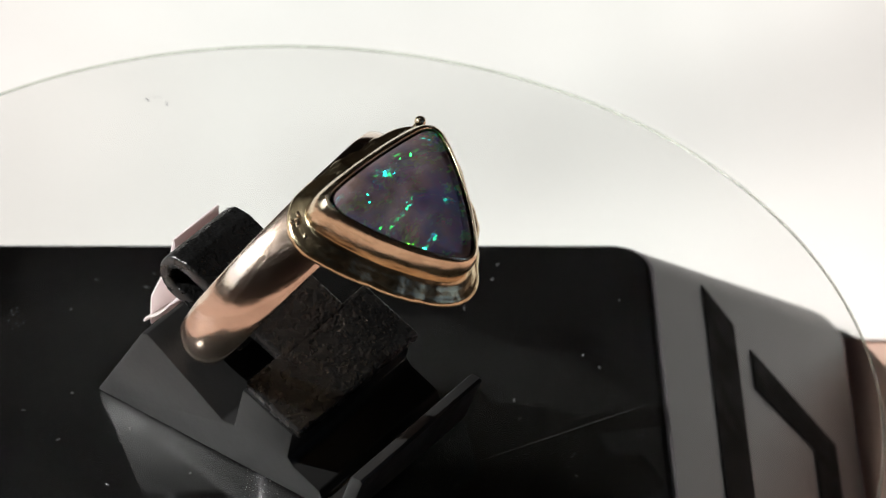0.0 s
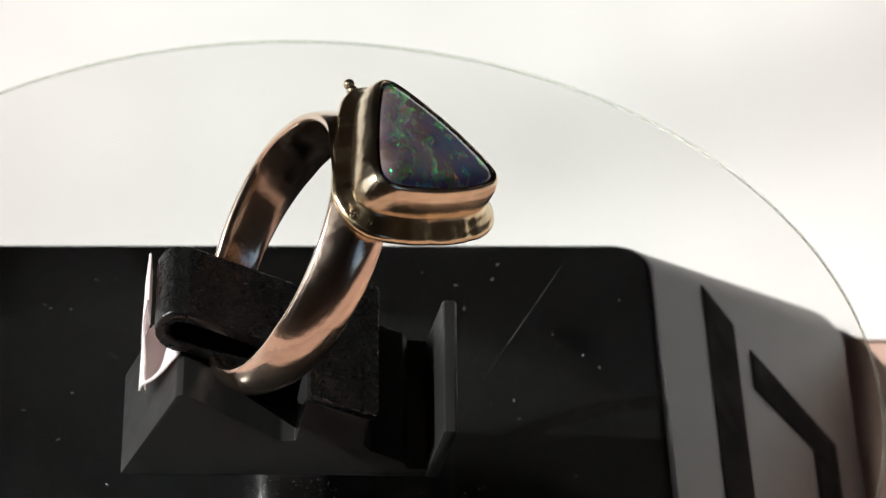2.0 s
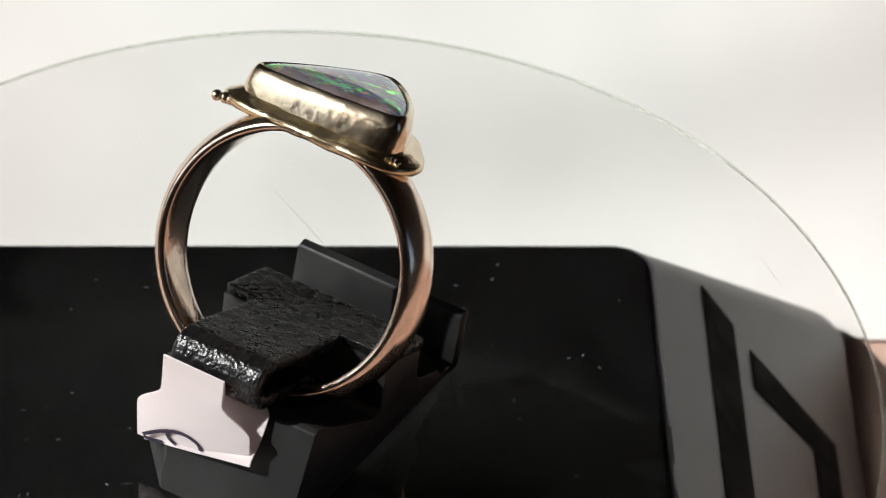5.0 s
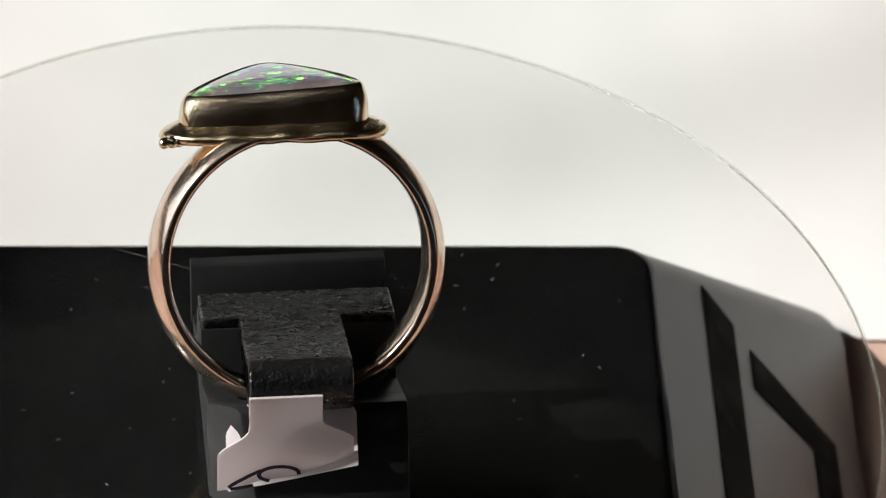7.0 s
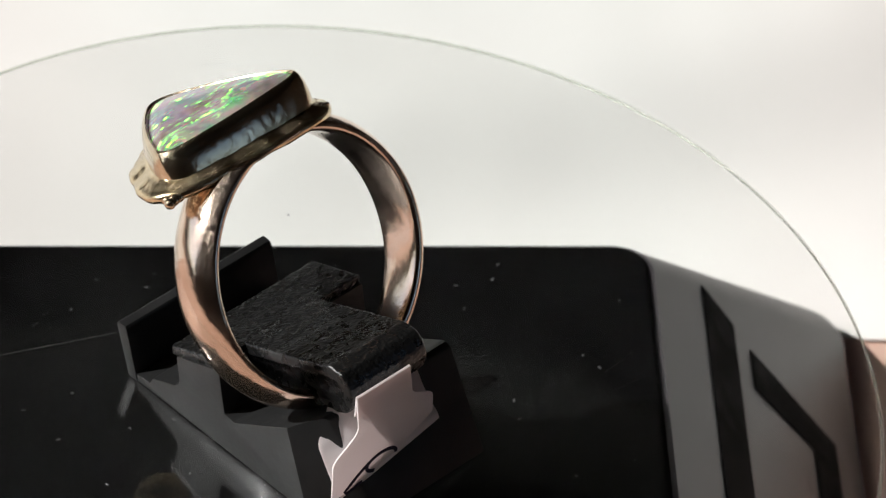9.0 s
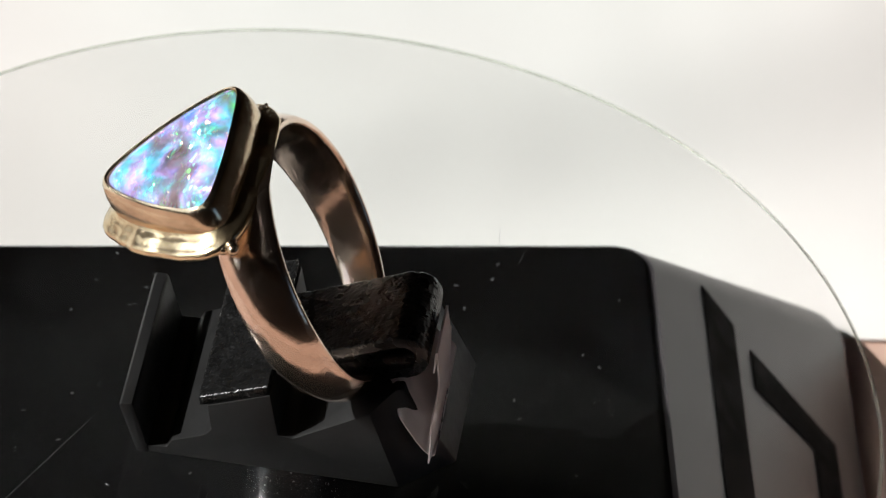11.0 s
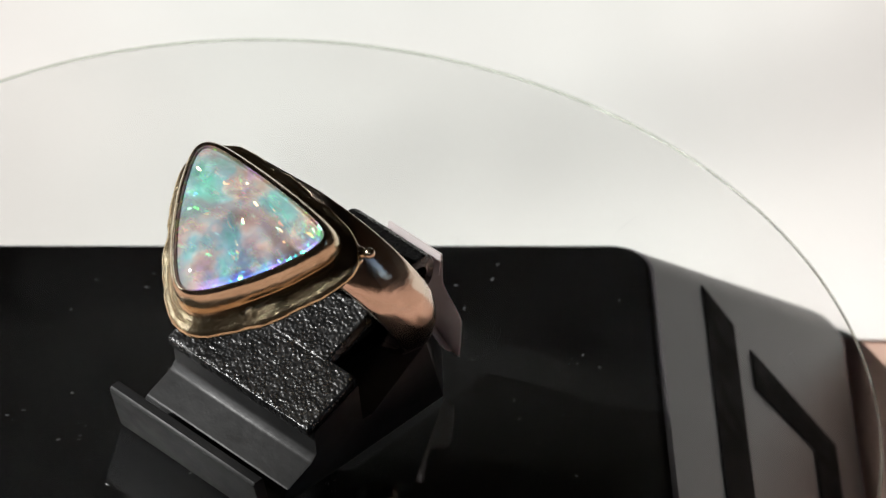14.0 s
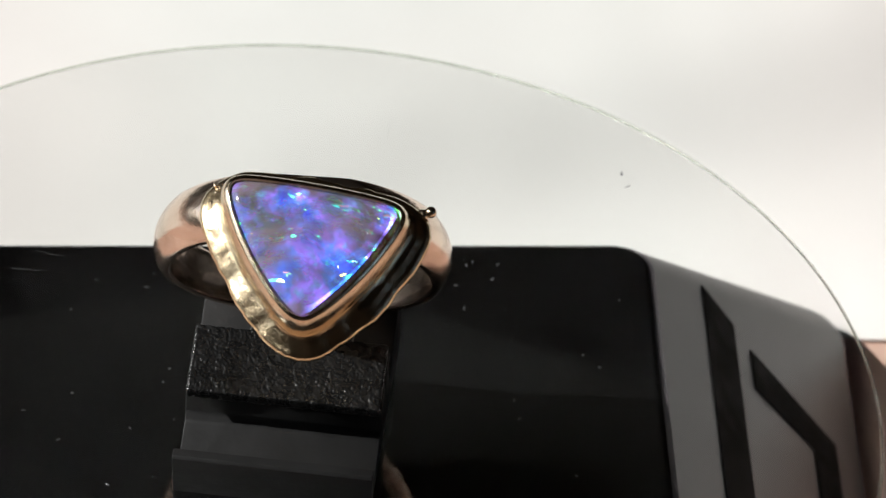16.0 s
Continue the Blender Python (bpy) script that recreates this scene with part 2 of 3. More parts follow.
def grained_prism(profile, x0, x1, step=0.075, relief=0.09, cell=0.23):
    """A solid from a closed (y, z) outline between two x, its skin moulded with a pebble grain."""
    pts = [Vector((y, z)) for y, z in profile]
    if sum(a.x * b.y - b.x * a.y for a, b in zip(pts, pts[1:] + pts[:1])) < 0:
        pts.reverse()
    dense = []
    for a, b in zip(pts, pts[1:] + pts[:1]):
        count = max(1, round((b - a).length / step))
        dense += [a.lerp(b, i / count) for i in range(count)]
    for _ in range(4):
        dense = [(dense[i - 1] + 2 * dense[i] + dense[(i + 1) % len(dense)]) / 4 for i in range(len(dense))]
    outs = []
    for i in range(len(dense)):
        tang = (dense[(i + 1) % len(dense)] - dense[i - 1]).normalized()
        outs.append(Vector((tang.y, -tang.x)))
    count = round((x1 - x0) / step)
    rows = []
    for k in range(count + 1):
        x = x0 + (x1 - x0) * k / count
        end = min(x - x0, x1 - x)
        inset = 0.14 * max(0.0, 1 - end / 0.2) ** 2
        row = []
        for p, o in zip(dense, outs):
            near = noise.voronoi(Vector((x, p.x, p.y)) / cell)[0][0]
            h = relief * (0.55 - near) + 0.03 * noise.noise(Vector((x, p.x, p.y)) * 1.6) - inset
            row.append((x, p.x + o.x * h, p.y + o.y * h))
        rows.append(row)
    bm, vs = grid_solid(rows)
    bm.faces.new(vs[0]), bm.faces.new(vs[-1])
    return bm


def grid_solid(rows, closed_u=True, closed_v=False):
    """A skin over rows of points."""
    bm = bmesh.new()
    vs = [[bm.verts.new(p) for p in row] for row in rows]
    nr, nc = len(vs), len(vs[0])
    for i in range(nr if closed_v else nr - 1):
        for j in range(nc if closed_u else nc - 1):
            bm.faces.new((vs[i][j], vs[i][(j + 1) % nc], vs[(i + 1) % nr][(j + 1) % nc], vs[(i + 1) % nr][j]))
    return bm, vs


def smoothstep(a, b, t):
    t = max(0.0, min(1.0, (t - a) / (b - a)))
    return t * t * (3 - 2 * t)


def thing(name, label, category):
    ob = new(name)
    ob.empty_display_size = 0.01
    return tagged(ob, label, category)


# ------------------------------------------------------------------ the room, the table and the sheet
def box(x0, y0, z0, x1, y1, z1):
    bm = bmesh.new()
    bmesh.ops.create_cube(bm, size=1)
    for v in bm.verts:
        v.co = ((x0 + x1) / 2 + v.co.x * (x1 - x0), (y0 + y1) / 2 + v.co.y * (y1 - y0), (z0 + z1) / 2 + v.co.z * (z1 - z0))
    return bm


def wall_with_window(name, axis, at, thick, a0, a1, z0, z1, w0, w1, h0, h1):
    """A wall at x or y = at with one opening."""
    bm = bmesh.new()
    for u0, u1, v0, v1 in ((a0, w0, z0, z1), (w1, a1, z0, z1), (w0, w1, z0, h0), (w0, w1, h1, z1)):
        piece = box(at, u0, v0, at + thick, u1, v1) if axis == "x" else box(u0, at, v0, u1, at + thick, v1)
        me = bpy.data.meshes.new("piece")
        piece.to_mesh(me)
        piece.free()
        bm.from_mesh(me)
        bpy.data.meshes.remove(me)
    return tagged(part(name, bm, UNSEEN_WALL), "unseen dim wall with a window opening, added to shape the light", "wall", kind="structure")


def build_room():
    # walls, floor and ceiling are out of view, added to shape light and reflections
    lo, hi = -780, 1700
    wall_with_window("unseen_wall_west", "x", -1700, 150, -1600, 1800, lo, hi, -750, 700, 150, 1650)
    wall_with_window("unseen_wall_east", "x", 1700, 150, -1600, 1800, lo, hi, -1150, -550, 250, 1150)
    for name, b in (("unseen_wall_south", (-1700, -1750, lo, 1850, -1600, hi)), ("unseen_wall_north", (-1700, 1800, lo, 1850, 1950, hi))):
        tagged(part(name, box(*b), UNSEEN_WALL), "unseen dim wall added to darken reflections", "wall", kind="structure")
    tagged(part("floor", box(-1700, -1750, lo - 60, 1850, 1950, lo), FLOOR), "unseen dark floor added below the table", "floor", kind="structure")
    tagged(part("ceiling", box(-1700, -1750, hi, 1850, 1950, hi + 80), CEILING), "unseen dark ceiling added to limit the light", "ceiling", kind="structure")
    table = thing("table", "plain pinkish tan table under the white sheet", "table")
    part("tabletop", bevelled(box(-550, -190, -68, 650, 480, -36.02), 3), TABLE, table)
    for sx in (-500, 570):
        for sy in (-170, 430):
            part("leg", bevelled(box(sx, sy, lo, sx + 50, sy + 50, -68), 3), TABLE, table)
    rows = []
    for i in range(121):
        row = []
        for j in range(121):
            x, y = -300 + 600 * i / 120, 49.8 + 0.006 * (i - 60) + 380 * j / 120
            lift = 1.6 * noise.noise(Vector((x * 0.013 + 0.4, y * 0.017, 3.1))) + 1.2
            far = max(0.0, (max(abs(x), abs(y)) - 51) / 40)
            fold = smoothstep(-10.0, 10.0, (y - 62.0 - 0.42 * (x - 5.0)) - 6.0 * smoothstep(0, -40, x)) * 5.0 * smoothstep(50, 62, y)
            row.append((x, y, -35.6 + (max(0.0, lift) * 0.5 + fold) * min(1.0, far * 2)))
        rows.append(row)
    bm, _ = grid_solid(rows, closed_u=False)
    tagged(part("table_sheet", bm, SHEET, smooth=40), "smooth white sheet spread behind the turntable", "sheet")


# ------------------------------------------------------------------ the turntable's base
BASE_TURN = 2.8


def rounded_square(half, radius, z, count=8):
    pts = []
    for k, (sx, sy) in enumerate(((1, 1), (-1, 1), (-1, -1), (1, -1))):
        for i in range(count + 1):
            a = radians(90 * k + 90 * i / count)
            pts.append((sx * (half - radius) + radius * math.cos(a), sy * (half - radius) + radius * math.sin(a), z))
    return pts


def build_base():
    base = thing("turntable", "black square solar turntable with sloping grey sides", "turntable")
    base.matrix_basis = pose(0, 0, 0, 0, 0, BASE_TURN)
    rows = [rounded_square(48.2, 3.4, -36.0), rounded_square(49.2, 4.2, -35.2), rounded_square(49.4, 4.4, -34.2), rounded_square(48.9, 4.5, -33.1),
            rounded_square(30.6, 3.2, -11.0), rounded_square(30.2, 3.0, -10.5)]
    rows[-2:] = [[(x, y * 1.012, z) for x, y, z in row] for row in rows[-2:]]
    bm, vs = grid_solid(rows)
    bm.faces.new(vs[0]), bm.faces.new(vs[-1])
    part("case", bm, CASE, base, "grey plastic case with sloping sides", smooth=30)
    rows = [rounded_square(29.9, 3.0, -10.6), rounded_square(29.9, 3.0, -10.25), rounded_square(29.5, 2.8, -10.0)]
    rows = [[(x * 0.993, y * 1.016, z) for x, y, z in row] for row in rows]
    bm, vs = grid_solid(rows)
    bm.faces.new(vs[0]), bm.faces.new(vs[-1])
    part("solar_panel", bm, PANEL, base, "glossy black solar panel", smooth=30)

    # black strips that paint the dark of slots in the sides: (along the side, share of the way down)
    def slope(s, d):
        return Vector((30.6 + 14.4 * d, s, -11.0 - 17.4 * d))
    out = Vector((17.4, 0, 14.4)).normalized()

    def inlay(points):
        bm = bmesh.new()
        low = [bm.verts.new(slope(s, d) - out * 0.2) for s, d in points]
        top = [bm.verts.new(slope(s, d) + out * 0.12) for s, d in points]
        bm.faces.new(top), bm.faces.new(low[::-1])
        for i in range(len(low)):
            j = (i + 1) % len(low)
            bm.faces.new((low[i], low[j], top[j], top[i]))
        return bm
    for turn in (0, 90, 180, 270):
        for pts in SLOT_STRIPS:
            bm = inlay(pts)
            bmesh.ops.rotate(bm, verts=bm.verts, matrix=Matrix.Rotation(radians(turn), 3, "Z"))
            part("inlay", bm, SLOT_DARK, base, "matt black strip for the shade in a slot")
    rnd = random.Random(5)
    strewn = [(rnd.uniform(-26, 28), rnd.uniform(-8, 28)) for _ in range(34)]
    for x, y in (*PANEL_DUST, *strewn):
        part("dust_speck", fleck(x, y, -9.99, rnd.uniform(0.25, 0.6), 0.15, rnd.uniform(0, 3.1), rnd), DUST, base)
    bm = bmesh.new()
    bmesh.ops.create_cone(bm, cap_ends=True, segments=40, radius1=3.6, radius2=3.2, depth=8.0, matrix=Matrix.Translation((0, 0, -6.2)))
    part("spindle", bevelled(bm, 0.3), STEEL, base, "short shiny metal drive spindle", smooth=30)


PANEL_DUST = ((-16.9, 12.4), (-18.0, 7.0), (-20.7, 10.4), (-12.4, 8.3), (-14.2, 1.9), (-9.2, 15.2), (17.9, 11.5), (23.7, 16.8), (-17.0, 22.3), (17.5, 27.8))
SLOT_STRIPS = (
    ((32.0, 0.29), (30.8, 0.48), (-30.8, 0.48), (-32.0, 0.29)),
    ((29.7, 0.58), (28.1, 1.115), (-28.1, 1.115), (-29.7, 0.58), (-25.0, 0.58), (-24.6, 0.955), (24.6, 0.955), (25.0, 0.58)),
)


# ------------------------------------------------------------------ the turning disc
DISC_R = 45.1


def fleck(x, y, z, length, width, turn, rnd, sides=7):
    """A flat irregular speck or sliver lying on a surface."""
    bm = bmesh.new()
    rim = []
    for k in range(sides):
        a = 2 * math.pi * k / sides
        r = rnd.uniform(0.6, 1.1)
        u, v = 0.5 * length * math.cos(a) * r, 0.5 * width * math.sin(a) * r
        rim.append(bm.verts.new((x + u * math.cos(turn) - v * math.sin(turn), y + u * math.sin(turn) + v * math.cos(turn), z)))
    top = bm.verts.new((x, y, z + min(0.05, width * 0.4)))
    for k in range(sides):
        bm.faces.new((rim[k], rim[(k + 1) % sides], top))
    bm.faces.new(rim[::-1])
    return bm


SCRATCHES = (((-1.8, 13.7), (-19.1, 21.8)), ((19.3, -14.5), (22.6, -15.2)), ((19.9, 35.3), (23.7, 32.8)),
             ((-3.4, -33.5), (-3.3, -36.9)), ((21.0, -12.8), (24.3, -12.6)), ((-22.2, -32.7), (-24.0, -31.5)))
SPECKS = ((-22.4, -32.5, 1.9), (5.6, -22.8, 0.8), (4.7, -24.1, 0.6), (-7.3, 20.2, 0.5), (-14.8, -14.1, 0.6), (9.5, 9.5, 0.3), (9.9, 12.9, 0.5), (-28.3, -9.1, 0.6), (16.1, 34.7, 0.4),
          (20.7, 19.5, 0.6), (19.4, -8.8, 0.4), (21.2, 21.8, 0.5), (-8.7, 19.9, 0.5), (13.8, 16.5, 0.9), (9.0, 14.0, 0.9), (-0.5, 15.1, 0.4), (-5.6, -14.0, 0.6), (-11.7, -19.5, 0.8),
          (15.7, -21.6, 0.6), (12.2, -30.6, 0.5), (-15.6, -10.4, 0.5), (-17.7, -8.3, 0.5), (-16.3, -8.0, 0.3), (-26.4, -10.7, 0.7), (-33.9, -9.8, 0.9), (-13.2, -36.0, 0.5), (-13.2, 4.7, 0.25), (19.2, -4.5, 0.4))


def build_disc():
    disc = thing("acrylic_disc", "clear round acrylic disc with dust and fine scratches", "disc")
    seg = 240
    edge = DISC_R - 0.15
    profile = [(0.4, -0.4), (edge, -0.4), (edge, 0.0), (0.4, 0.0)]
    rows = [[(r * math.cos(2 * math.pi * k / seg), r * math.sin(2 * math.pi * k / seg), z) for k in range(seg)] for r, z in profile]
    bm, vs = grid_solid(rows)
    bm.faces.new(vs[0]), bm.faces.new(vs[-1])
    plate = part("plate", bm, ACRYLIC, disc, smooth=30)
    plate.visible_shadow = False
    plate.data.materials.append(ACRYLIC_EDGE)
    for f in plate.data.polygons:
        f.material_index = int(abs(f.normal.z) < 0.5 and f.center.xy.length > 0.03)
    ring_section = [(0.01, -0.39), (0.08, -0.38), (0.13, -0.33), (0.15, -0.2), (0.15, -0.05), (0.11, 0.06), (0.03, 0.11), (-0.06, 0.1), (-0.14, 0.05), (-0.18, 0.004), (-0.05, 0.004), (0.01, -0.01)]
    rows = [[((edge + r) * math.cos(2 * math.pi * k / seg), (edge + r) * math.sin(2 * math.pi * k / seg), z) for r, z in ring_section] for k in range(seg)]
    bm, _ = grid_solid(rows, closed_v=True)
    rim = part("rim", bm, ACRYLIC_EDGE, disc, "finely ground rounded edge", smooth=60)
    rim.visible_shadow = False
    rnd = random.Random(11)
    for (x0, y0), (x1, y1) in SCRATCHES:
        ln = math.hypot(x1 - x0, y1 - y0)
        part("scratch", fleck((x0 + x1) / 2, (y0 + y1) / 2, 0.005, ln, 0.038, math.atan2(y1 - y0, x1 - x0), rnd, 8), DUST, disc)
    for x, y, size in SPECKS:
        for k in range(rnd.choice((2, 3, 5))):
            part("dust_speck", fleck(x + rnd.uniform(-0.9, 0.9) * size * (k > 0), y + rnd.uniform(-0.9, 0.9) * size * (k > 0), 0.005, size * rnd.uniform(0.2, 0.6), size * rnd.uniform(0.06, 0.16), rnd.uniform(0, 3.1), rnd), DUST, disc)
    return disc


# ------------------------------------------------------------------ the ring stand
STAND_X0, STAND_X1 = -7.1, 7.7


def strap_z(y):
    return 8.85 - 0.41 * y


def build_stand():
    stand = thing("ring_stand", "small black plastic ring clip stand on the disc", "ring stand")
    body = [(-13.0, 0.02), (-8.7, 7.9), (-8.2, 8.1), (-7.6, 7.8), (-0.9, 3.5), (0.2, 3.6), (1.0, strap_z(1.0) - 0.9), (5.7, strap_z(5.7) - 0.9), (5.3, 3.2), (5.8, 2.6),
            (8.3, 1.5), (8.6, 0.8), (10.1, 0.7), (10.2, 0.02)]
    # the front corner at one end is cut away aslant
    bm = extrude_x(body, STAND_X0, STAND_X1)
    a, b, c = Vector((-7.1, -6.8, 6.4)), Vector((-7.1, -9.0, 0.5)), Vector((-4.6, -8.8, 8.0))
    cut = (b - a).cross(c - a).normalized()
    if cut.x > 0:
        cut = -cut
    bmesh.ops.bisect_plane(bm, geom=bm.verts[:] + bm.edges[:] + bm.faces[:], plane_co=a, plane_no=cut, clear_outer=True)
    bmesh.ops.holes_fill(bm, edges=[e for e in bm.edges if e.is_boundary])
    part("body", bevelled(bm, 0.16), PLASTIC, stand, smooth=30)
    wall = [(9.9, 0.02), (11.2, 4.5), (11.4, 4.75), (12.15, 4.75), (12.35, 4.5), (10.9, 0.02)]
    part("back_wall", bevelled(extrude_x(wall, STAND_X0 - 0.1, STAND_X1 + 0.1), 0.14), PLASTIC, stand, smooth=30)
    pad = [(1.2, strap_z(1.2) - 0.95), (1.2, strap_z(1.2)), (6.4, strap_z(6.4)), (6.3, strap_z(6.4) - 0.8), (5.9, strap_z(5.9) - 0.95)]
    part("pad", grained_prism(pad, STAND_X0 + 0.1, STAND_X1 - 0.1), PLASTIC_GRAIN, stand, "grained black pad", smooth=70)
    # the tongue: a strip that runs forward, turns down over a round nose and comes back below
    outer, inner = [], []
    for y, lift in ((1.6, 0.03), (-2.0, 0.12), (-5.0, 0.28), (-7.8, 0.42)):
        outer.append((y, strap_z(y) + lift)), inner.append((y, strap_z(y) + lift - 1.13))
    cy, cz, R = -8.3, strap_z(-8.3) - 1.68, 2.1
    for k in range(0, 9):
        a = radians(112 + k * 20)
        outer.append((cy + R * math.cos(a), cz + R * math.sin(a)))
        inner.append((cy + (R - 1.1) * math.cos(a), cz + (R - 1.1) * math.sin(a)))
    outer += [(-6.6, 7.75), (-2.6, 6.45)]
    inner += [(-6.6, 8.75), (-2.6, 7.4)]
    tongue = outer + inner[::-1]
    part("tongue", grained_prism(tongue, -4.2, 3.5), PLASTIC_GRAIN, stand, "grained black spring tongue", smooth=70)
    return stand


# ------------------------------------------------------------------ the price tag
def ribbon(rows, thick):
    bm, _ = grid_solid(rows, closed_u=False)
    bmesh.ops.recalc_face_normals(bm, faces=bm.faces)
    bmesh.ops.solidify(bm, geom=bm.faces[:], thickness=thick)
    return bm


def build_tag():
    tag = thing("price_tag", "folded white paper price tag looped on the ring", "price tag")

    def front_y(t):
        return -11.0 - 0.55 * t - 0.2 * math.sin(t * 3.0)

    def inner_path(t):
        line = ((-6.3, 7.75), (-7.3, 8.25), (-8.3, 8.5), (-9.1, 7.9), (-9.9, 6.6), (-10.7, 5.0), (-11.3, 3.7), (-11.55, 2.75))
        k = min(int(t * 7), 6)
        f = t * 7 - k
        return tuple(a + (b - a) * f for a, b in zip(line[k], line[k + 1]))

    def leaf(front):
        rows = []
        for i in range(25):
            t = i / 24
            wide = smoothstep(0.30, 0.62, t) if front else smoothstep(0.12, 0.42, t)
            x0, x1 = -4.3 - 2.35 * wide, 1.1 + 2.4 * wide
            row = []
            for j in range(15):
                s = j / 14
                x = x0 + (x1 - x0) * s
                low = 2.55 + 2.2 * s
                curl = 0.35 * wide * (2 * abs(s - 0.5)) ** 2
                if front:
                    z = 11.45 + (low - 11.45) * t
                    y = front_y(t) + curl
                else:
                    x = x * 0.95 + 0.5
                    y, z = inner_path(t)
                    z += (low - 2.55) * smoothstep(0.5, 1.0, t)
                    # over the cut corner the leaf sags
                    sag = 1 - smoothstep(-6.2, -2.8, x)
                    y += 0.3 * sag * math.sin(math.pi * t)
                    z -= 2.3 * sag * math.sin(math.pi * t) ** 0.8
                row.append((x, y, z))
            rows.append(row)
        return rows
    front, back = leaf(True), leaf(False)
    part("front_leaf", ribbon(front, 0.12), PAPER, tag, smooth=50)
    part("back_leaf", ribbon(back, 0.12), PAPER, tag, smooth=50)
    # neck that runs from the fold round the ring's lowest point
    rows = []
    for y, z in ((-11.02, 11.4), (-11.0, 11.6), (-10.85, 11.65), (-10.8, 11.3), (-10.8, 10.4), (-10.75, 9.6)):
        rows.append([(-4.3 + 5.4 * s / 8, y, z) for s in range(9)])
    part("fold", ribbon(rows, 0.12), PAPER, tag, smooth=60)

    def stroke(points):
        """A pen line on the front leaf, from (x, z) points."""
        rows = []
        for i, (x, z) in enumerate(points):
            a, b = points[max(0, i - 1)], points[min(len(points) - 1, i + 1)]
            dx, dz = b[0] - a[0], b[1] - a[1]
            ln = math.hypot(dx, dz)
            t = (11.75 - z) / 8.2
            y = front_y(t) - 0.1
            rows.append([(x - dz / ln * 0.16, y, z + dx / ln * 0.16), (x + dz / ln * 0.16, y, z - dx / ln * 0.16)])
        return ribbon(rows, 0.03)
    part("pen_stroke", stroke([(-3.4, 4.9), (-4.3, 4.4), (-5.2, 3.8), (-5.8, 3.35), (-5.6, 3.1), (-4.9, 3.2), (-4.0, 3.4)]), INK, tag, "dark pen line")
    part("pen_stroke", stroke([(-1.9 + 1.5 * math.cos(a) - 0.2, 4.45 + 0.75 * math.sin(a)) for a in [radians(k) for k in range(-10, 260, 18)]]), INK, tag, "dark pen loop")
    return tag


# ------------------------------------------------------------------ the ring
RING_C = Vector((-0.05, -0.17, 15.4))
RING_TILT = radians(31.0)
RING_R = 11.17
OPAL = opal_material()


def ring_space(x, a, h):
    """From across, along the ring's axis and up from its centre to the stand's space."""
    c, s = math.cos(RING_TILT), math.sin(RING_TILT)
    return RING_C + Vector((x, a * c + h * s, -a * s + h * c))


def rim_height(x, a):
    """The bezel's mouth lies slightly aslant on the ring."""
    return 0.3 + 0.055 * x + 0.043 * a


CORNERS = [Vector((5.3, -0.4)), Vector((-8.0, 0.3)), Vector((-1.4, 10.0))]
BOWS = (0.35, 0.75, 0.85)


def stone_outline(grow, count=32, radius=1.1):
    """Rounded triangle with bowed sides, grown outward by some millimetres."""
    mid = sum(CORNERS, Vector((0, 0))) / 3
    dense = []
    for k in range(3):
        a, b = CORNERS[k], CORNERS[(k + 1) % 3]
        side = b - a
        out = Vector((side.y, -side.x)).normalized()
        if out.dot((a + b) / 2 - mid) < 0:
            out = -out
        for i in range(count):
            t = i / count
            dense.append(a.lerp(b, t) + out * BOWS[k] * 4 * t * (1 - t))
    for _ in range(14):
        dense = [(dense[i - 1] + 2 * dense[i] + dense[(i + 1) % len(dense)]) / 4 for i in range(len(dense))]
    res = []
    for i, q in enumerate(dense):
        tang = (dense[(i + 1) % len(dense)] - dense[i - 1]).normalized()
        out = Vector((tang.y, -tang.x))
        if out.dot(q - mid) < 0:
            out = -out
        res.append(q + out * grow)
    return res, mid


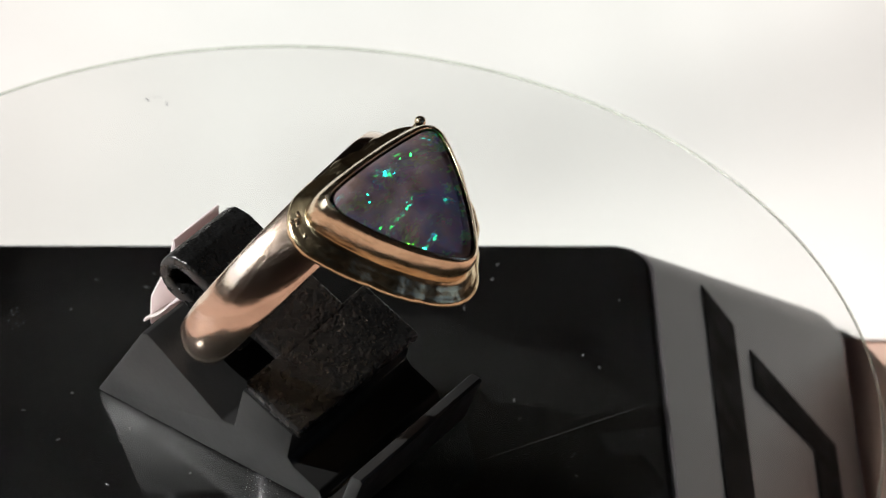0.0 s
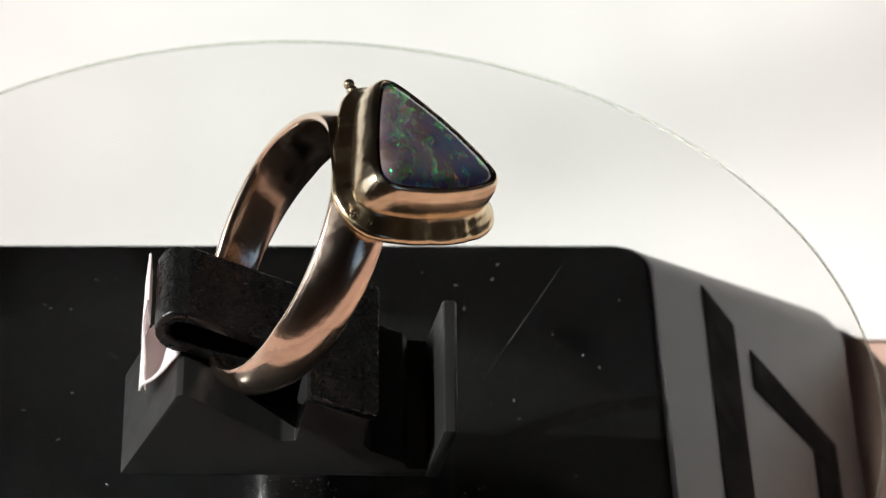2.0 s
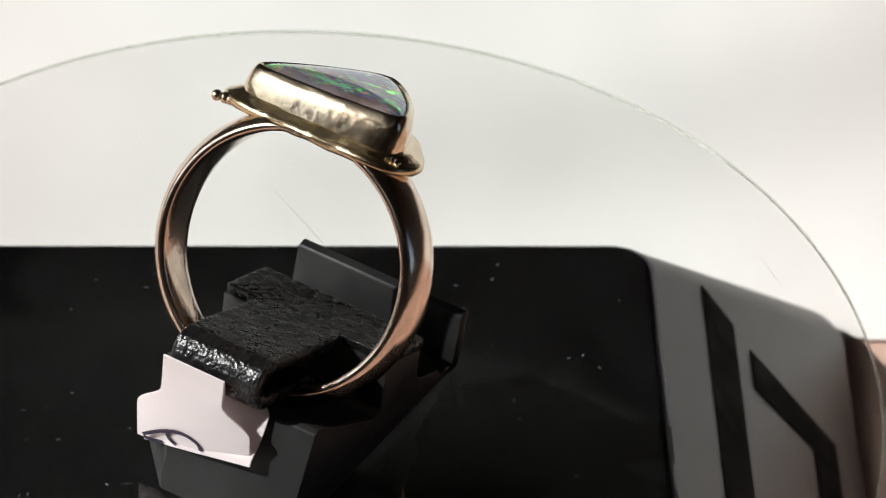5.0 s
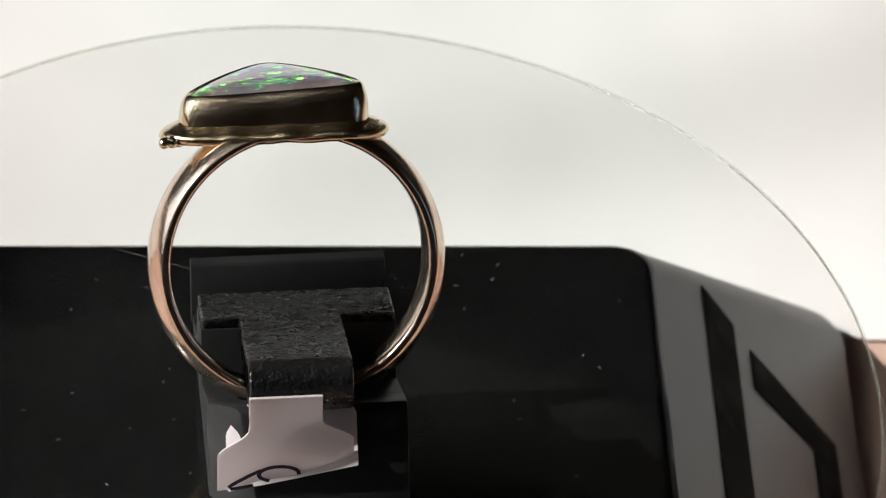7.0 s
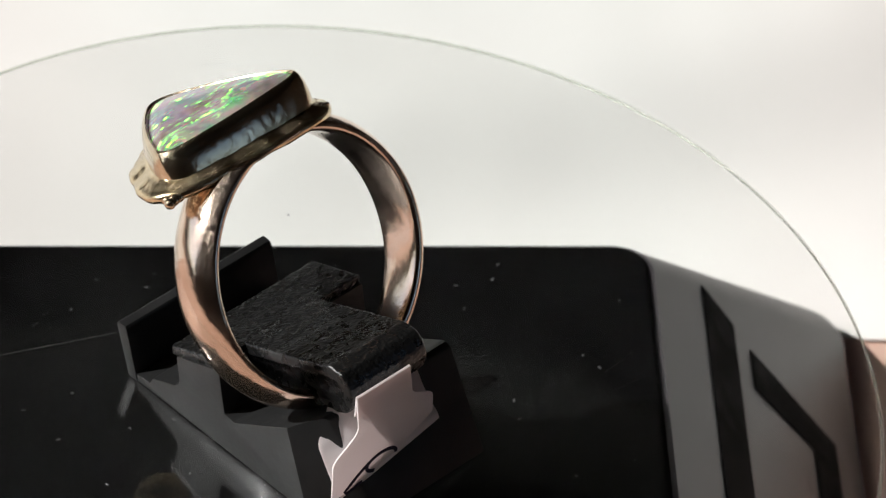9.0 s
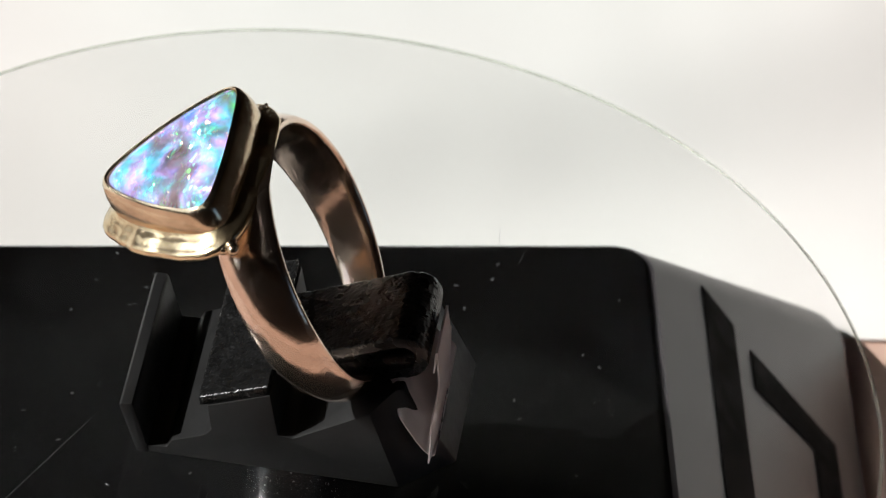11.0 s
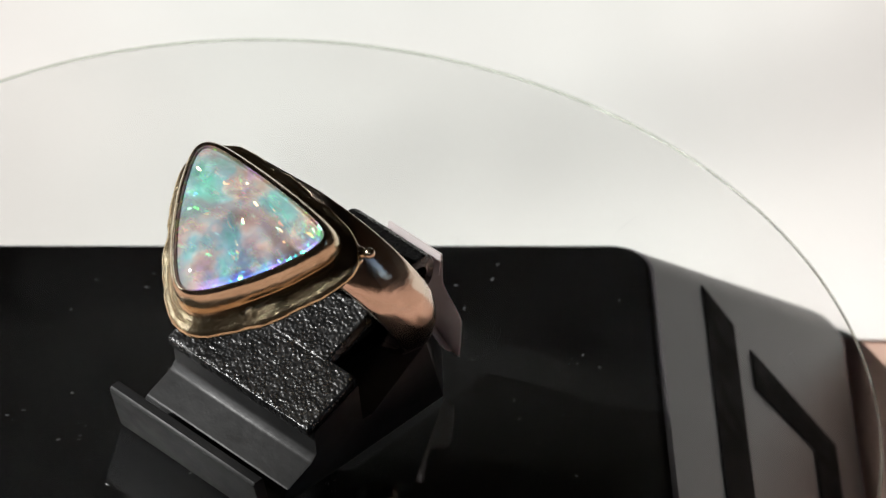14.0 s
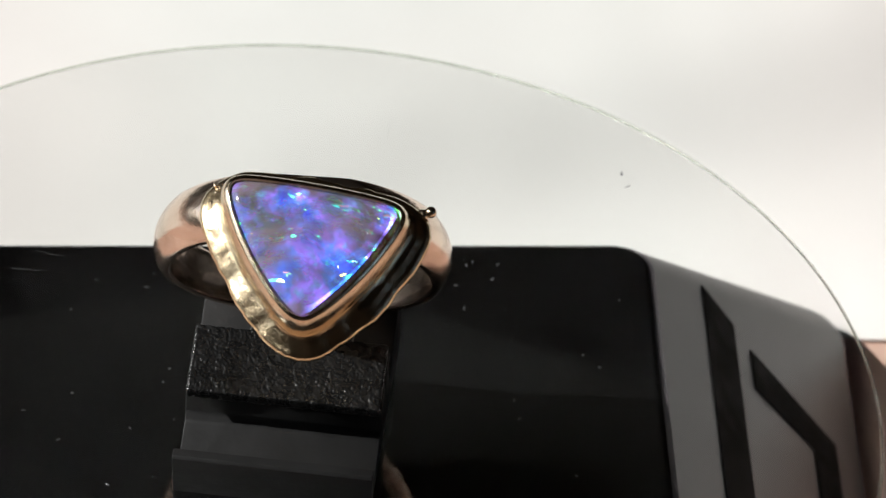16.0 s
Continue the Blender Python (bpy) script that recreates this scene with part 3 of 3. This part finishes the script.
def build_ring():
    ring = thing("opal_ring", "gold ring with a triangular opal in a bezel", "ring")
    # band: a D-shaped section swept round, narrower at the bottom
    rows = []
    seg = 160
    twist = Matrix.Rotation(radians(4.0), 3, "Z")
    for k in range(seg):
        th = 2 * math.pi * k / seg
        top = 0.5 + 0.5 * math.sin(th)
        hw = 1.65 + 1.3 * min(top, 0.5) + 0.4 * max(0.0, top - 0.5)
        sec = []
        for q in range(13):
            s = 0.95 * (-1 + 2 * q / 12)
            sec.append((s * hw, RING_R - 0.92 * abs(s) ** 2.2))
        edge = [(0.985, 0.95), (1.0, 1.1), (0.99, 1.28), (0.95, 1.42), (0.88, 1.5), (0.5, 1.57)]
        sec += [(hw * f, RING_R - d) for f, d in edge] + [(0, RING_R - 1.6)] + [(-hw * f, RING_R - d) for f, d in edge[::-1]]
        rows.append([RING_C + twist @ (ring_space(r * math.cos(th), a, min(r * math.sin(th), 9.45 + 0.3 * (r - RING_R + 1.6))) - RING_C) for a, r in sec])
    bm, _ = grid_solid(rows, closed_v=True)
    part("band", bm, GOLD_BAND, ring, "polished rose gold band with fine scratches", smooth=50)

    # stone
    rows = []
    o, mid = stone_outline(0.02)
    for f, h in ((1.0, 11.6), (1.0, 12.3), (0.97, 12.55), (0.9, 12.78), (0.75, 12.98), (0.5, 13.12), (0.25, 13.18), (0.03, 13.2)):
        pts = [mid + (q - mid) * f for q in o]
        rows.append([ring_space(*q, h + rim_height(*q)) for q in pts])
    bm, vs = grid_solid(rows)
    bm.faces.new(vs[-1]), bm.faces.new(vs[0])
    part("opal", bm, OPAL, ring, "iridescent boulder opal in blue, green and grey", smooth=60)

    # bezel wall, flaring a little to its foot
    rows = []
    for g, h in ((0.15, 10.2), (0.0, 12.35), (0.03, 12.58), (0.16, 12.68), (0.34, 12.6), (0.54, 12.3), (0.74, 11.7), (0.83, 11.1), (0.82, 10.6), (0.8, 10.0), (0.2, 9.9)):
        o, mid = stone_outline(g)
        rows.append([ring_space(*q, h + rim_height(*q) * smoothstep(9.9, 12.3, h)) for q in o])
    bm, _ = grid_solid(rows, closed_v=True)
    part("bezel", bm, GOLD_BEZEL, ring, "rounded gold bezel wall", smooth=50)

    # wavy backing plate whose rim slopes outward; it is narrow along the side that lies over the band
    rows = []
    base, mid = stone_outline(0)
    for g, h in ((-6.0, 10.3), (0.3, 10.85), (0.75, 10.8), (0.95, 10.58), (1.15, 10.43), (1.35, 10.36), (1.55, 10.27), (1.8, 10.1), (2.05, 9.98), (2.3, 9.9), (2.48, 9.7), (2.5, 9.45), (2.3, 9.2), (1.3, 9.1), (-6.0, 9.1)):
        if g < -5:
            rows.append([ring_space(*(mid + (q - mid) * 0.08), h) for q in base])
            continue
        o, _ = stone_outline(1.0)
        row = []
        for q, e in zip(base, o):
            out = e - q
            reach = 0.74 + 0.2 * smoothstep(-0.9, 0.2, out.y)
            wob = noise.noise(Vector((q.x * 0.33, q.y * 0.33, 1.7)))
            ripple = noise.noise(Vector((q.x * 1.1, q.y * 1.1, 5.7)))
            fine = noise.noise(Vector((q.x * 2.6, q.y * 2.6, g * 1.5)))
            qq = q + out * g * reach * (1 + (0.16 * wob + 0.05 * ripple + 0.01 * fine) * smoothstep(0.6, 1.8, g))
            row.append(ring_space(*qq, h + (0.25 * wob + 0.10 * ripple + 0.02 * fine) * smoothstep(0.6, 1.5, g)))
        rows.append(row)
    bm, vs = grid_solid(rows)
    bm.faces.new(vs[0]), bm.faces.new(vs[-1])
    part("backing_plate", bm, GOLD_RIM, ring, "wavy hand-worked yellow gold rim plate", smooth=60)

    # granules soldered at one corner, and a ball at the other
    rnd = random.Random(4)
    for k in range(20):
        q = Vector((5.8 + rnd.uniform(-0.4, 0.5), rnd.uniform(-1.2, 1.2)))
        r = rnd.uniform(0.15, 0.36)
        shape = Matrix.Diagonal((r * rnd.uniform(0.7, 1.2), r * rnd.uniform(0.7, 1.2), r * rnd.uniform(0.5, 0.8), 1))
        bm = bmesh.new()
        bmesh.ops.create_icosphere(bm, subdivisions=2, radius=1.0, matrix=Matrix.Translation(ring_space(q.x, q.y, 10.1 - 0.3 * (q.x - 5.8) + rnd.uniform(-0.05, 0.08))) @ shape)
        for v in bm.verts:
            v.co += Vector((noise.noise(v.co * 3.0), noise.noise(v.co * 3.0 + Vector((7, 0, 0))), 0)) * 0.12
        part("granule", bm, GOLD_BEZEL, ring, smooth=80)
    for q, r in ((Vector((-9.6, -0.8)), 0.44), (Vector((-9.0, -0.5)), 0.46), (Vector((-8.5, -0.5)), 0.42), (Vector((-9.2, 0.1)), 0.4)):
        bm = bmesh.new()
        bmesh.ops.create_icosphere(bm, subdivisions=3, radius=r, matrix=Matrix.Translation(ring_space(q.x, q.y, 9.35)))
        part("granule", bm, GOLD_BEZEL, ring, smooth=80)
    return ring


build_room()
build_base()
acrylic_disc = build_disc()
ring_stand = build_stand()
price_tag = build_tag()
opal_ring = build_ring()


# ------------------------------------------------------------------ what turns
def spin(t):
    """The disc's pose: it turns about the upright axis and lies slightly aslant on it."""
    x = (t - 8) / 8
    angle = TURN_RATE * (t - 8) + TURN_2 * x * x + TURN_3 * x ** 3
    aslant = Vector((0, 0, 1)).rotation_difference(Vector(SLANT).normalized()).to_matrix().to_4x4()
    return pose(0, 0, 0, 0, 0, angle) @ aslant @ pose(0, 0, 0, 0, 0, STAND_YAW)


TURN_RATE, TURN_2, TURN_3 = 19.14485, -1.11235, -2.79955
SLANT = (-0.000982, -0.02503, 1.0)
STAND_YAW = 24.8336


def motions():
    rows = [(k * 0.5, spin(k * 0.5)) for k in range(33)]
    for moving in (acrylic_disc, ring_stand, price_tag, opal_ring):
        walk(moving, rows)


motions()
